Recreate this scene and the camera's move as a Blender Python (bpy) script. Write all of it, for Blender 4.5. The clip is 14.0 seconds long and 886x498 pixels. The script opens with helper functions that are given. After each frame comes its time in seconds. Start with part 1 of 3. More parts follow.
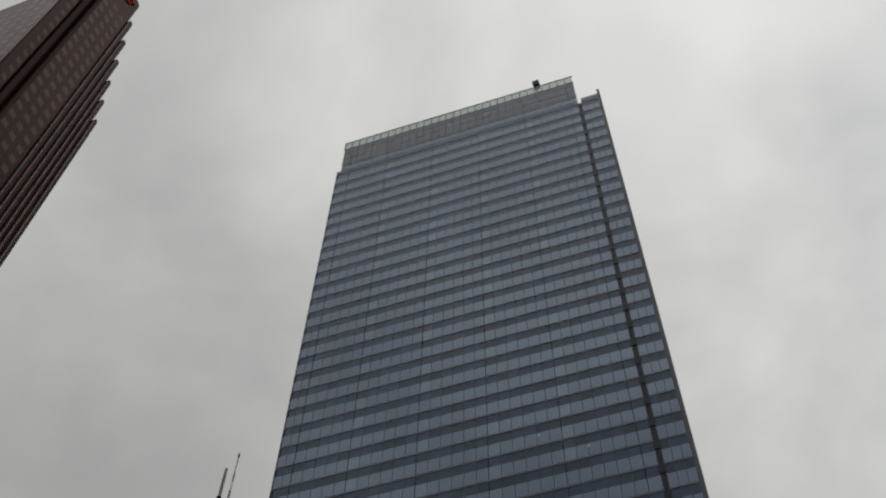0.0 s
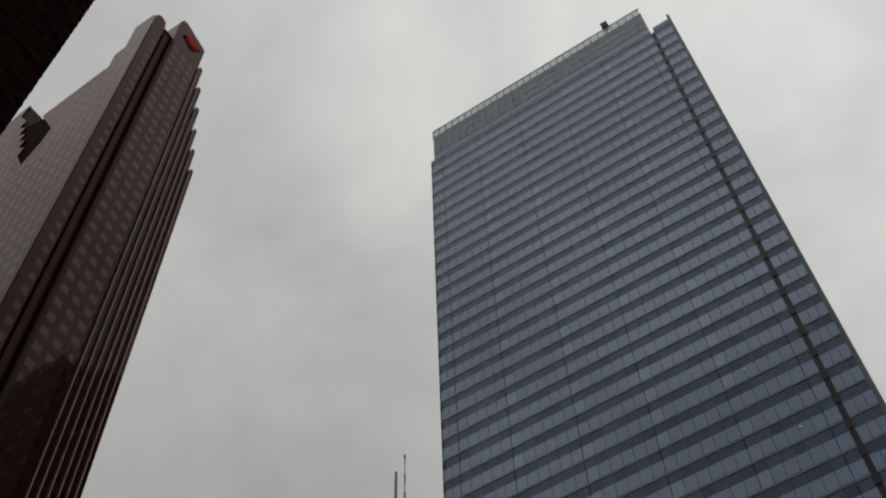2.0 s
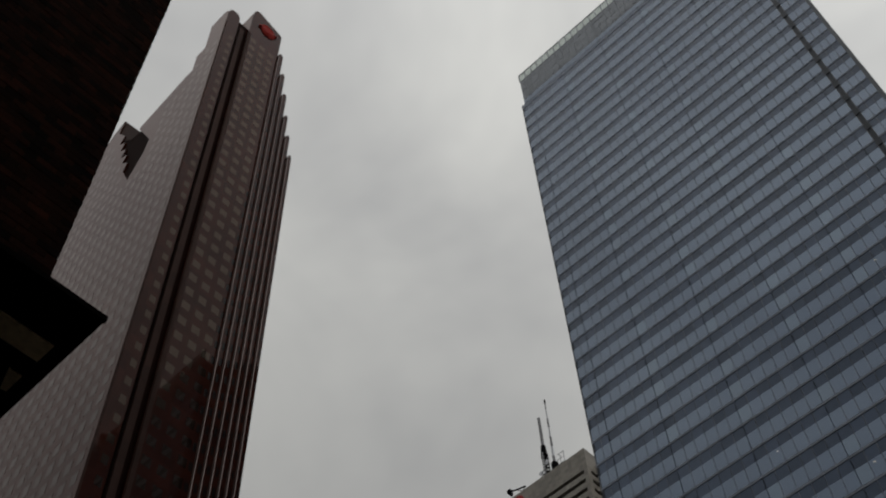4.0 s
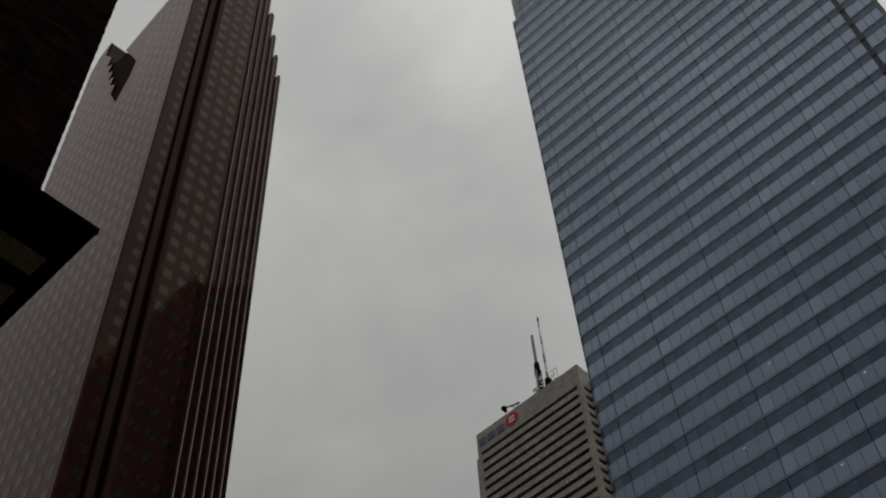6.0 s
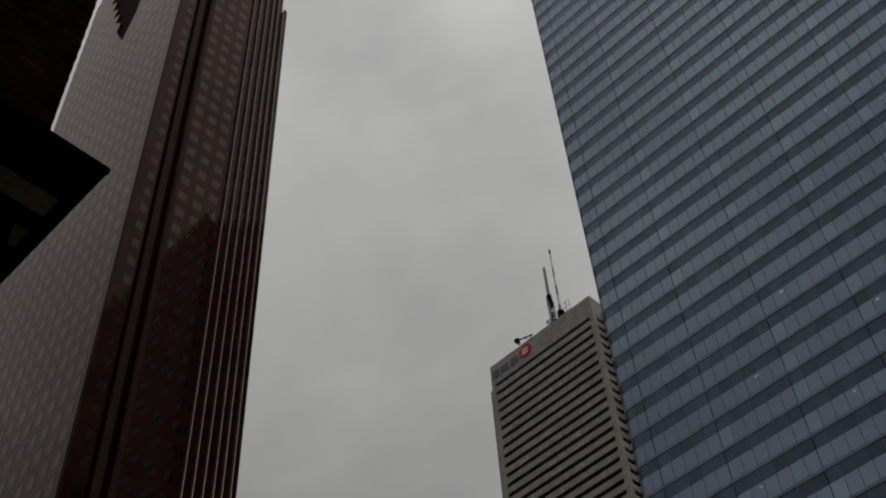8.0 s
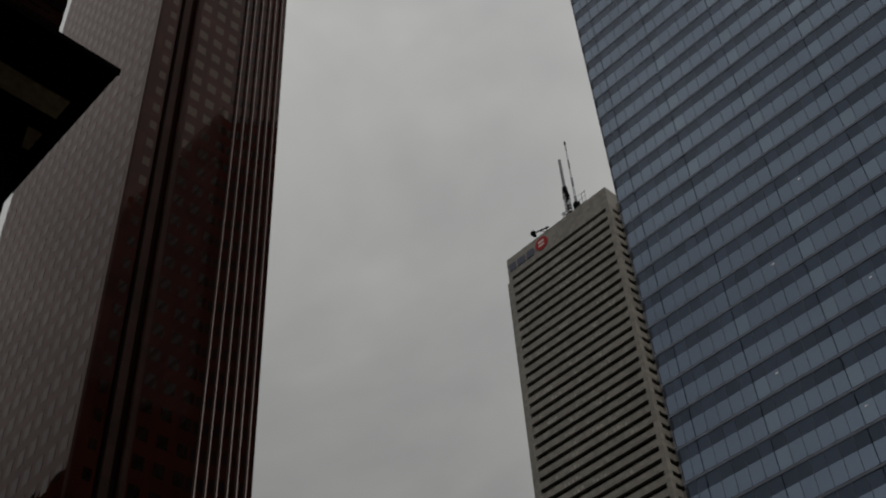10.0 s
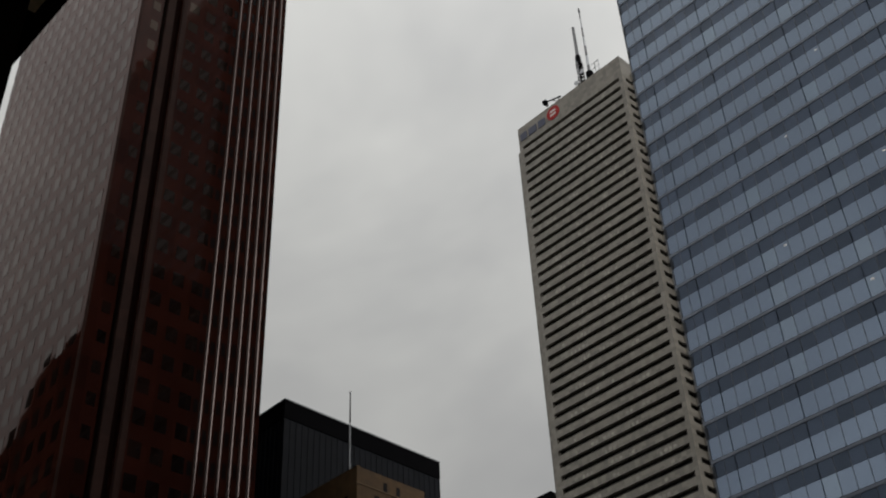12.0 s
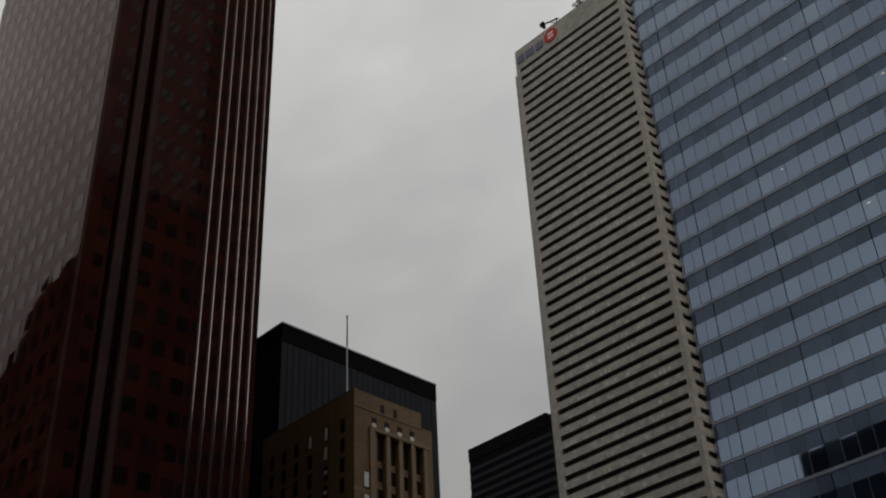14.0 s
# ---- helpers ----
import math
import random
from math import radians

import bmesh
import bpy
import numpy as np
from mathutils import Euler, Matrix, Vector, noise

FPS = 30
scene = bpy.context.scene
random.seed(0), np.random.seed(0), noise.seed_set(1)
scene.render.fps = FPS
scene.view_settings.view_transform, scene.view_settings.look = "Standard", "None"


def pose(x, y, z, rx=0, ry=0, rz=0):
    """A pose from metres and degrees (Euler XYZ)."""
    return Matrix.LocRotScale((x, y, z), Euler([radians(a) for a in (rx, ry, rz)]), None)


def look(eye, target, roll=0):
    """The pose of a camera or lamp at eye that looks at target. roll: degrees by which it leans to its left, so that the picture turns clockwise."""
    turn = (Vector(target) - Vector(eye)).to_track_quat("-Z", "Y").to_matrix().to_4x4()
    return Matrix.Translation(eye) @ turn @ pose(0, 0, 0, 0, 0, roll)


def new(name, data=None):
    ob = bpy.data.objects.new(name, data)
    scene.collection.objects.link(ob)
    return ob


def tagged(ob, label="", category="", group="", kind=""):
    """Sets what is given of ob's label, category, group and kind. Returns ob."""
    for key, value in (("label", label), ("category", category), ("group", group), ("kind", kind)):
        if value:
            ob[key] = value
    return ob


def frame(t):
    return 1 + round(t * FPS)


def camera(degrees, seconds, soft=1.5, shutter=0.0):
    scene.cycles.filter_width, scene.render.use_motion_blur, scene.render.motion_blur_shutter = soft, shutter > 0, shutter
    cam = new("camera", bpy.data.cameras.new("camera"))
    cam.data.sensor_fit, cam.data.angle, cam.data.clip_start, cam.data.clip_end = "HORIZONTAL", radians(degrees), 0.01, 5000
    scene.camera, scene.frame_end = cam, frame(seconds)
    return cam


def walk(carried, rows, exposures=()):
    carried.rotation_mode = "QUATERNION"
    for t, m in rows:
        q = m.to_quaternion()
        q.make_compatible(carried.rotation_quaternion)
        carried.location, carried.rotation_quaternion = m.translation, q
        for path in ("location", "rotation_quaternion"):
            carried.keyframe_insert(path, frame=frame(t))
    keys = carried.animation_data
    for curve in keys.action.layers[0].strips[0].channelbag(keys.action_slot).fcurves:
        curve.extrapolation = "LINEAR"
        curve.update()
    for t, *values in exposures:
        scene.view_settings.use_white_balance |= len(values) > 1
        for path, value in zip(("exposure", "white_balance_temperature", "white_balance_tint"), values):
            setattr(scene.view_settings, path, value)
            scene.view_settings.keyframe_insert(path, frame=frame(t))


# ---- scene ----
FOV = 41.5
EYE = 1.6
cam = camera(FOV, 14.0, soft=2.1)
# seconds, step sideways, step ahead, and the turn of the head
ROWS = [
    (0, 0.30, -0.22, 150.21, -0.77, 18.24), (0.5, 0.30, -0.22, 150.11, -0.20, 21.16), (1, 0.31, -0.22, 149.05, 0.74, 25.06),
    (1.5, 0.32, -0.22, 148.18, 1.29, 28.96), (2, 0.32, -0.22, 149.07, 1.45, 32.98), (2.5, 0.33, -0.23, 150.72, 1.81, 36.79),
    (3, 0.32, -0.23, 149.49, 2.17, 42.18), (5.5, 0.05, -0.04, 144.42, 2.59, 44.29), (6, 0.0, 0.0, 143.12, 2.74, 44.35),
    (6.5, 0.0, 0.0, 141.76, 2.83, 44.86), (7, 0.0, 0.0, 141.04, 2.91, 44.82), (7.5, 0.0, 0.0, 140.60, 2.84, 45.09),
    (10, 0.02, 0.0, 134.84, 3.11, 46.81), (10.5, 0.03, 0.0, 133.05, 2.61, 46.81), (11, 0.03, 0.0, 131.26, 2.71, 46.59),
    (11.5, 0.03, 0.0, 129.84, 2.75, 46.42), (12, 0.03, 0.0, 128.42, 2.33, 46.78), (12.5, 0.03, 0.0, 126.69, 2.33, 46.18),
    (13, 0.03, 0.0, 125.51, 2.27, 46.53), (13.5, 0.03, 0.0, 125.12, 2.47, 46.61), (14, 0.03, 0.0, 124.69, 2.44, 46.64),
]
EXPOSURES = [(0, -0.02), (3, 0.0), (6.5, -0.12), (7.5, -0.14), (10, -0.15), (11, -0.16), (11.6, -0.16), (11.9, 0.49), (12.0, 0.60), (13, 0.58), (14, 0.55)]
walk(cam, [(t, pose(x, y, EYE, rx, ry, rz)) for t, x, y, rx, ry, rz in ROWS], EXPOSURES)

# ---------------------------------------------------------------- light: an overcast sky
world = bpy.data.worlds.new("overcast_sky")
scene.world = world
world.use_nodes = True
wn, wl = world.node_tree.nodes, world.node_tree.links
wn.clear()
w_out, w_bg = wn.new("ShaderNodeOutputWorld"), wn.new("ShaderNodeBackground")
w_sky = wn.new("ShaderNodeTexSky")
w_sky.sky_type, w_sky.sun_disc = "NISHITA", False
w_sky.sun_elevation, w_sky.sun_rotation = radians(34), radians(95)
w_sky.air_density, w_sky.dust_density = 1.0, 4.0
w_dim = wn.new("ShaderNodeMix")
w_dim.data_type, w_dim.blend_type = "RGBA", "MULTIPLY"
w_dim.inputs[0].default_value = 1.0
w_dim.inputs[7].default_value = (0.08, 0.08, 0.08, 1)
w_grey = wn.new("ShaderNodeHueSaturation")
w_grey.inputs["Saturation"].default_value = 0.25
w_co, w_map = wn.new("ShaderNodeTexCoord"), wn.new("ShaderNodeMapping")
w_map.inputs["Scale"].default_value = (1.0, 1.0, 1.6)
w_map.inputs["Location"].default_value = (0.37, 0.1, 0.2)
w_big, w_fine, w_add = wn.new("ShaderNodeTexNoise"), wn.new("ShaderNodeTexNoise"), wn.new("ShaderNodeMath")
w_big.inputs["Scale"].default_value, w_big.inputs["Detail"].default_value = 2.6, 4
w_big.inputs["Distortion"].default_value = 0.6
w_fine.inputs["Scale"].default_value, w_fine.inputs["Detail"].default_value = 8.0, 3
w_add.operation = "MULTIPLY_ADD"
w_add.inputs[1].default_value = 0.22
w_ramp = wn.new("ShaderNodeValToRGB")
w_ramp.color_ramp.elements[0].position, w_ramp.color_ramp.elements[0].color = 0.40, (0.387, 0.39, 0.394, 1)
w_ramp.color_ramp.elements[1].position, w_ramp.color_ramp.elements[1].color = 0.85, (0.662, 0.662, 0.634, 1)
w_mix = wn.new("ShaderNodeMix")
w_mix.data_type = "RGBA"
w_mix.inputs[0].default_value = 0.88
wl.new(w_sky.outputs[0], w_grey.inputs["Color"])
wl.new(w_grey.outputs[0], w_dim.inputs[6])
wl.new(w_co.outputs["Generated"], w_map.inputs[0])
wl.new(w_map.outputs[0], w_big.inputs["Vector"])
wl.new(w_map.outputs[0], w_fine.inputs["Vector"])
wl.new(w_fine.outputs[0], w_add.inputs[0])
wl.new(w_big.outputs[0], w_add.inputs[2])
wl.new(w_add.outputs[0], w_ramp.inputs[0])
wl.new(w_dim.outputs[2], w_mix.inputs[6])
wl.new(w_ramp.outputs[0], w_mix.inputs[7])
wl.new(w_mix.outputs[2], w_bg.inputs[0])
wl.new(w_bg.outputs[0], w_out.inputs[0])
# an overcast sky is brightest overhead and fades towards the horizon
w_sep, w_grad = wn.new("ShaderNodeSeparateXYZ"), wn.new("ShaderNodeMapRange")
w_grad.inputs["From Min"].default_value, w_grad.inputs["From Max"].default_value = 0.0, 1.0
w_grad.inputs["To Min"].default_value, w_grad.inputs["To Max"].default_value = 0.08, 1.62
wl.new(w_co.outputs["Generated"], w_sep.inputs[0])
wl.new(w_sep.outputs["Z"], w_grad.inputs["Value"])
# and it is brighter towards the south-east, where the sun stands behind the cloud; near the horizon it evens out
w_dir, w_low, w_side, w_one, w_east = (wn.new("ShaderNodeMath") for _ in range(5))
w_dir.operation, w_low.operation, w_side.operation, w_one.operation, w_east.operation = "MULTIPLY_ADD", "SUBTRACT", "MULTIPLY_ADD", "MULTIPLY", "MULTIPLY_ADD"
w_dir.inputs[1].default_value, w_dir.inputs[2].default_value = 0.35, 0.3
w_low.inputs[0].default_value, w_low.use_clamp = 0.90, True
w_east.inputs[1].default_value = 0.6
w_south = wn.new("ShaderNodeMath")
w_south.operation = "MULTIPLY_ADD"
w_south.inputs[1].default_value, w_south.inputs[2].default_value = -0.29, 1.0
wl.new(w_sep.outputs["Y"], w_south.inputs[0])
wl.new(w_south.outputs[0], w_east.inputs[2])
wl.new(w_sep.outputs["X"], w_east.inputs[0])
wl.new(w_east.outputs[0], w_side.inputs[2])
wl.new(w_sep.outputs["Y"], w_dir.inputs[0])
wl.new(w_sep.outputs["Z"], w_low.inputs[1])
wl.new(w_dir.outputs[0], w_side.inputs[0])
wl.new(w_low.outputs[0], w_side.inputs[1])
wl.new(w_grad.outputs[0], w_one.inputs[1])
# the veiled sun's wide glow low in the south-east
w_lean, w_facing, w_under, w_glow, w_all = (wn.new("ShaderNodeMath") for _ in range(5))
w_lean.operation, w_facing.operation, w_under.operation, w_glow.operation, w_all.operation = "MULTIPLY", "SUBTRACT", "SUBTRACT", "MULTIPLY", "MULTIPLY_ADD"
w_lean.inputs[1].default_value = 0.5
w_facing.use_clamp = True
w_under.inputs[0].default_value, w_under.use_clamp = 0.66, True
w_all.inputs[1].default_value = 7.0
wl.new(w_sep.outputs["X"], w_lean.inputs[0])
wl.new(w_lean.outputs[0], w_facing.inputs[0])
wl.new(w_sep.outputs["Y"], w_facing.inputs[1])
wl.new(w_sep.outputs["Z"], w_under.inputs[1])
wl.new(w_facing.outputs[0], w_glow.inputs[0])
wl.new(w_under.outputs[0], w_glow.inputs[1])
wl.new(w_glow.outputs[0], w_all.inputs[0])
wl.new(w_side.outputs[0], w_all.inputs[2])
wl.new(w_all.outputs[0], w_one.inputs[0])
wl.new(w_one.outputs[0], w_bg.inputs[1])

sun = new("sun", bpy.data.lights.new("sun", "SUN"))
sun.data.energy, sun.data.angle, sun.data.color = 0.3, radians(25), (1.0, 0.97, 0.92)
sun.matrix_world = look((220, -20, 150), (0, 0, 0))


# ---------------------------------------------------------------- materials
def shade(name, base, rough=0.6, ior=1.45, tint=None, metal=0.0, var=0.25, scale=0.4, fine=6.0, bump=0.0, bscale=20.0, pick="", spread=0.0, panel=None, streak=0.0):
    """One surface: base colour with stains at two scales, an optional tint by piece, by island or by panel, streaks down the wall, and fine relief."""
    m = bpy.data.materials.new(name)
    m.use_nodes = True
    n, l = m.node_tree.nodes, m.node_tree.links
    bsdf = n["Principled BSDF"]
    bsdf.inputs["Roughness"].default_value = rough
    bsdf.inputs["IOR"].default_value = ior
    bsdf.inputs["Metallic"].default_value = metal
    if tint:
        bsdf.inputs["Specular Tint"].default_value = (*tint, 1)
    co = n.new("ShaderNodeTexCoord")
    geo = n.new("ShaderNodeNewGeometry")
    big, small = n.new("ShaderNodeTexNoise"), n.new("ShaderNodeTexNoise")
    big.inputs["Scale"].default_value, big.inputs["Detail"].default_value = scale, 3
    small.inputs["Scale"].default_value, small.inputs["Detail"].default_value = fine, 4
    l.new(geo.outputs["Position"], big.inputs["Vector"])
    l.new(geo.outputs["Position"], small.inputs["Vector"])
    add = n.new("ShaderNodeMath")
    add.operation = "ADD"
    l.new(big.outputs[0], add.inputs[0])
    l.new(small.outputs[0], add.inputs[1])
    rng = n.new("ShaderNodeMapRange")
    rng.inputs["From Min"].default_value, rng.inputs["From Max"].default_value = 0.6, 1.4
    rng.inputs["To Min"].default_value, rng.inputs["To Max"].default_value = 1 - var, 1 + var
    l.new(add.outputs[0], rng.inputs["Value"])
    value = rng.outputs[0]

    def times(a, b):
        mul = n.new("ShaderNodeMath")
        mul.operation = "MULTIPLY"
        l.new(a, mul.inputs[0])
        l.new(b, mul.inputs[1])
        return mul.outputs[0]

    def spread_of(src, amount):
        r = n.new("ShaderNodeMapRange")
        r.inputs["To Min"].default_value, r.inputs["To Max"].default_value = 1 - amount, 1 + amount
        l.new(src, r.inputs["Value"])
        return r.outputs[0]

    if pick == "object":
        value = times(value, spread_of(n.new("ShaderNodeObjectInfo").outputs["Random"], spread))
    if pick == "island":
        value = times(value, spread_of(geo.outputs["Random Per Island"], spread))
    if panel:
        snap = n.new("ShaderNodeVectorMath")
        snap.operation = "SNAP"
        snap.inputs[1].default_value = panel
        l.new(geo.outputs["Position"], snap.inputs[0])
        white = n.new("ShaderNodeTexWhiteNoise")
        l.new(snap.outputs[0], white.inputs["Vector"])
        value = times(value, spread_of(white.outputs[0], spread))
    if streak:
        stretch = n.new("ShaderNodeMapping")
        stretch.inputs["Scale"].default_value = (0.9, 0.9, 0.03)
        l.new(geo.outputs["Position"], stretch.inputs[0])
        run = n.new("ShaderNodeTexNoise")
        run.inputs["Scale"].default_value, run.inputs["Detail"].default_value = 1.0, 5
        l.new(stretch.outputs[0], run.inputs["Vector"])
        value = times(value, spread_of(run.outputs[0], streak))
    mix = n.new("ShaderNodeVectorMath")
    mix.operation = "SCALE"
    mix.inputs[0].default_value = base
    l.new(value, mix.inputs["Scale"])
    l.new(mix.outputs[0], bsdf.inputs["Base Color"])
    if bump:
        tex, bp = n.new("ShaderNodeTexNoise"), n.new("ShaderNodeBump")
        tex.inputs["Scale"].default_value, tex.inputs["Detail"].default_value = bscale, 4
        bp.inputs["Strength"].default_value, bp.inputs["Distance"].default_value = bump, 0.02
        l.new(geo.outputs["Position"], tex.inputs["Vector"])
        l.new(tex.outputs[0], bp.inputs["Height"])
        l.new(bp.outputs[0], bsdf.inputs["Normal"])
    return m


GLASS = shade("coated_blue_glass", (0.009, 0.014, 0.024), 0.03, 2.4, (0.62, 0.77, 1.0), var=0.3, pick="object", spread=0.5, scale=0.05)
GLASS_FAR = shade("coated_blue_glass_joined", (0.009, 0.014, 0.024), 0.03, 2.4, (0.62, 0.77, 1.0), var=0.3, pick="island", spread=0.5, scale=0.05)
GLASS_PALE = shade("pale_blue_glass", (0.022, 0.036, 0.050), 0.04, 2.48, (0.65, 0.80, 1.0), var=0.3, pick="island", spread=0.5, scale=0.05)
SPANDREL = shade("dark_spandrel_glass", (0.064, 0.083, 0.124), 0.15, 1.36, (0.62, 0.78, 1.0), var=0.25, pick="island", spread=0.25, scale=0.05)
ALU = shade("grey_anodised_metal", (0.165, 0.188, 0.235), 0.4, 1.4, metal=0.0, var=0.15, streak=0.15)
MULLION = shade("dark_mullion_metal", (0.078, 0.092, 0.120), 0.3, 1.7, var=0.2)
LOUVRE = shade("grey_louvre_metal", (0.074, 0.082, 0.096), 0.3, 1.6, (0.8, 0.9, 1.0), var=0.2, streak=0.2)
CLEAR = shade("pale_parapet_glass", (0.36, 0.40, 0.375), 0.05, 1.3, var=0.08)
CLEAR.node_tree.nodes["Principled BSDF"].inputs["Transmission Weight"].default_value = 1.0
CONCRETE = shade("grey_concrete", (0.15, 0.162, 0.175), 0.8, var=0.25, streak=0.3, bump=0.2)
# dark metal of clips and returns; also paints shade in slot and over ledges
SLOT = shade("dark_metal_and_shade", (0.024, 0.029, 0.038), 0.4, 1.25, var=0.3)
GRANITE = shade("polished_red_granite", (0.023, 0.0064, 0.0040), 0.05, 1.18, (1.0, 0.72, 0.68), var=0.35, scale=0.2, fine=9.0, panel=(2.75, 2.75, 4.0), spread=0.2)
TRIM = shade("polished_metal_trim", (0.15, 0.122, 0.114), 0.12, 1.5, metal=1.0, var=0.25, scale=0.2)
# honed finish of piers and margins; on the notch peak it paints shade
HONED_SHADED = shade("honed_and_shaded_granite", (0.026, 0.012, 0.009), 0.8, 1.2, var=0.3, panel=(2.75, 2.75, 4.0), spread=0.15)
# granite lightened in colour, standing for sky reflected in the pier returns
RETURN_LIT = shade("lightened_pier_granite", (0.034, 0.021, 0.018), 0.7, 1.3, var=0.3, panel=(2.75, 2.75, 4.0), spread=0.15)
# the red granite darkened in colour for shade in grooves and notch
GRANITE_SHADED = shade("shaded_groove_granite", (0.010, 0.0042, 0.0032), 0.7, 1.06, var=0.3)
BRONZE = shade("bronze_coated_window_glass", (0.007, 0.0036, 0.0026), 0.04, 1.40, (1.0, 0.82, 0.66), var=0.3, pick="island", spread=0.5)
GREY_PANE = shade("grey_coated_window_glass", (0.007, 0.0040, 0.0032), 0.04, 1.3, var=0.3, pick="island", spread=0.5)
MARBLE = shade("weathered_white_marble", (0.138, 0.125, 0.105), 0.6, 1.45, var=0.16, scale=0.1, fine=2.0, panel=(1.5, 50.0, 1.36), spread=0.20, streak=0.15)
MARBLE_NEW = shade("replaced_pale_marble", (0.215, 0.198, 0.17), 0.6, 1.45, var=0.15, pick="object", spread=0.15)
DARK_GLASS = shade("dark_office_glass", (0.013, 0.012, 0.010), 0.2, 1.18, var=0.3, panel=(1.5, 50.0, 4.08), spread=0.4)
BLACK = shade("black_steel", (0.003, 0.003, 0.0036), 0.6, 1.06, var=0.3)
SMOKE = shade("smoked_curtain_wall", (0.0062, 0.0070, 0.0095), 0.5, 1.15, var=0.3, streak=0.3)
TAN = shade("tan_limestone", (0.078, 0.041, 0.013), 0.8, var=0.22, scale=0.3, fine=4.0, streak=0.25, bump=0.3, bscale=8.0, panel=(1.2, 1.2, 0.6), spread=0.1)
TAN_TRIM = shade("pale_limestone_trim", (0.105, 0.064, 0.030), 0.8, var=0.2, streak=0.2)
PANE = shade("shaded_window_pane", (0.006, 0.005, 0.005), 0.2, 1.15, var=0.3)
BLIND = shade("white_window_blind", (0.36, 0.36, 0.34), 0.7, var=0.12)
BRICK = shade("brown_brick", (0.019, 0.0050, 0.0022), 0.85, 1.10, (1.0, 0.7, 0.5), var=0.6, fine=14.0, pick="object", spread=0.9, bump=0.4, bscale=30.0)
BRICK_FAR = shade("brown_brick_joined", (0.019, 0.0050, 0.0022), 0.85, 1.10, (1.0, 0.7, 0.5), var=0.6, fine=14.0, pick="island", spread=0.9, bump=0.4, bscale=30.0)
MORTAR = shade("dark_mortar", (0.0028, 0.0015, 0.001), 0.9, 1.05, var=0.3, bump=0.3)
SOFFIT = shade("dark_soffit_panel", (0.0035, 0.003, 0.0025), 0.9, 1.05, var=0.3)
BEIGE = shade("beige_soffit_strip", (0.50, 0.36, 0.19), 0.6, var=0.3, scale=1.5)
RED = shade("red_sign_enamel", (0.18, 0.014, 0.010), 0.6, 1.08, var=0.2)
ROUNDEL = shade("dark_red_sign_enamel", (0.24, 0.012, 0.012), 0.5, 1.2, var=0.2)
WHITE = shade("white_sign_enamel", (0.42, 0.36, 0.33), 0.4, var=0.1)
BLUE = shade("blue_sign_enamel", (0.022, 0.025, 0.052), 0.5, var=0.1)
LAMP = bpy.data.materials.new("warm_lamp")
LAMP.use_nodes = True
LAMP.node_tree.nodes["Principled BSDF"].inputs["Emission Color"].default_value = (1.0, 0.86, 0.68, 1)
LAMP.node_tree.nodes["Principled BSDF"].inputs["Emission Strength"].default_value = 0.28
STEEL = shade("galvanised_steel", (0.10, 0.10, 0.105), 0.5, metal=0.3, var=0.25)
POLE = shade("white_painted_steel", (0.35, 0.36, 0.38), 0.5, var=0.15)
ASPHALT = shade("asphalt", (0.05, 0.05, 0.052), 0.9, var=0.3, bump=0.3)


def polish(m, ior, colour, rough):
    """A coloured polish over a surface, stronger at a grazing view."""
    n, l = m.node_tree.nodes, m.node_tree.links
    bsdf, out = n["Principled BSDF"], n["Material Output"]
    bsdf.inputs["Specular IOR Level"].default_value = 0.0
    gloss, fresnel, mix = n.new("ShaderNodeBsdfGlossy"), n.new("ShaderNodeFresnel"), n.new("ShaderNodeMixShader")
    gloss.inputs["Color"].default_value, gloss.inputs["Roughness"].default_value = (*colour, 1), rough
    fresnel.inputs["IOR"].default_value = ior
    l.new(fresnel.outputs[0], mix.inputs[0])
    l.new(bsdf.outputs[0], mix.inputs[1])
    l.new(gloss.outputs[0], mix.inputs[2])
    l.new(mix.outputs[0], out.inputs["Surface"])


polish(GRANITE, 1.148, (1.0, 0.885, 0.86), 0.03)
polish(BRONZE, 1.29, (1.0, 0.80, 0.68), 0.03)
polish(GREY_PANE, 1.222, (1.0, 0.91, 0.88), 0.03)


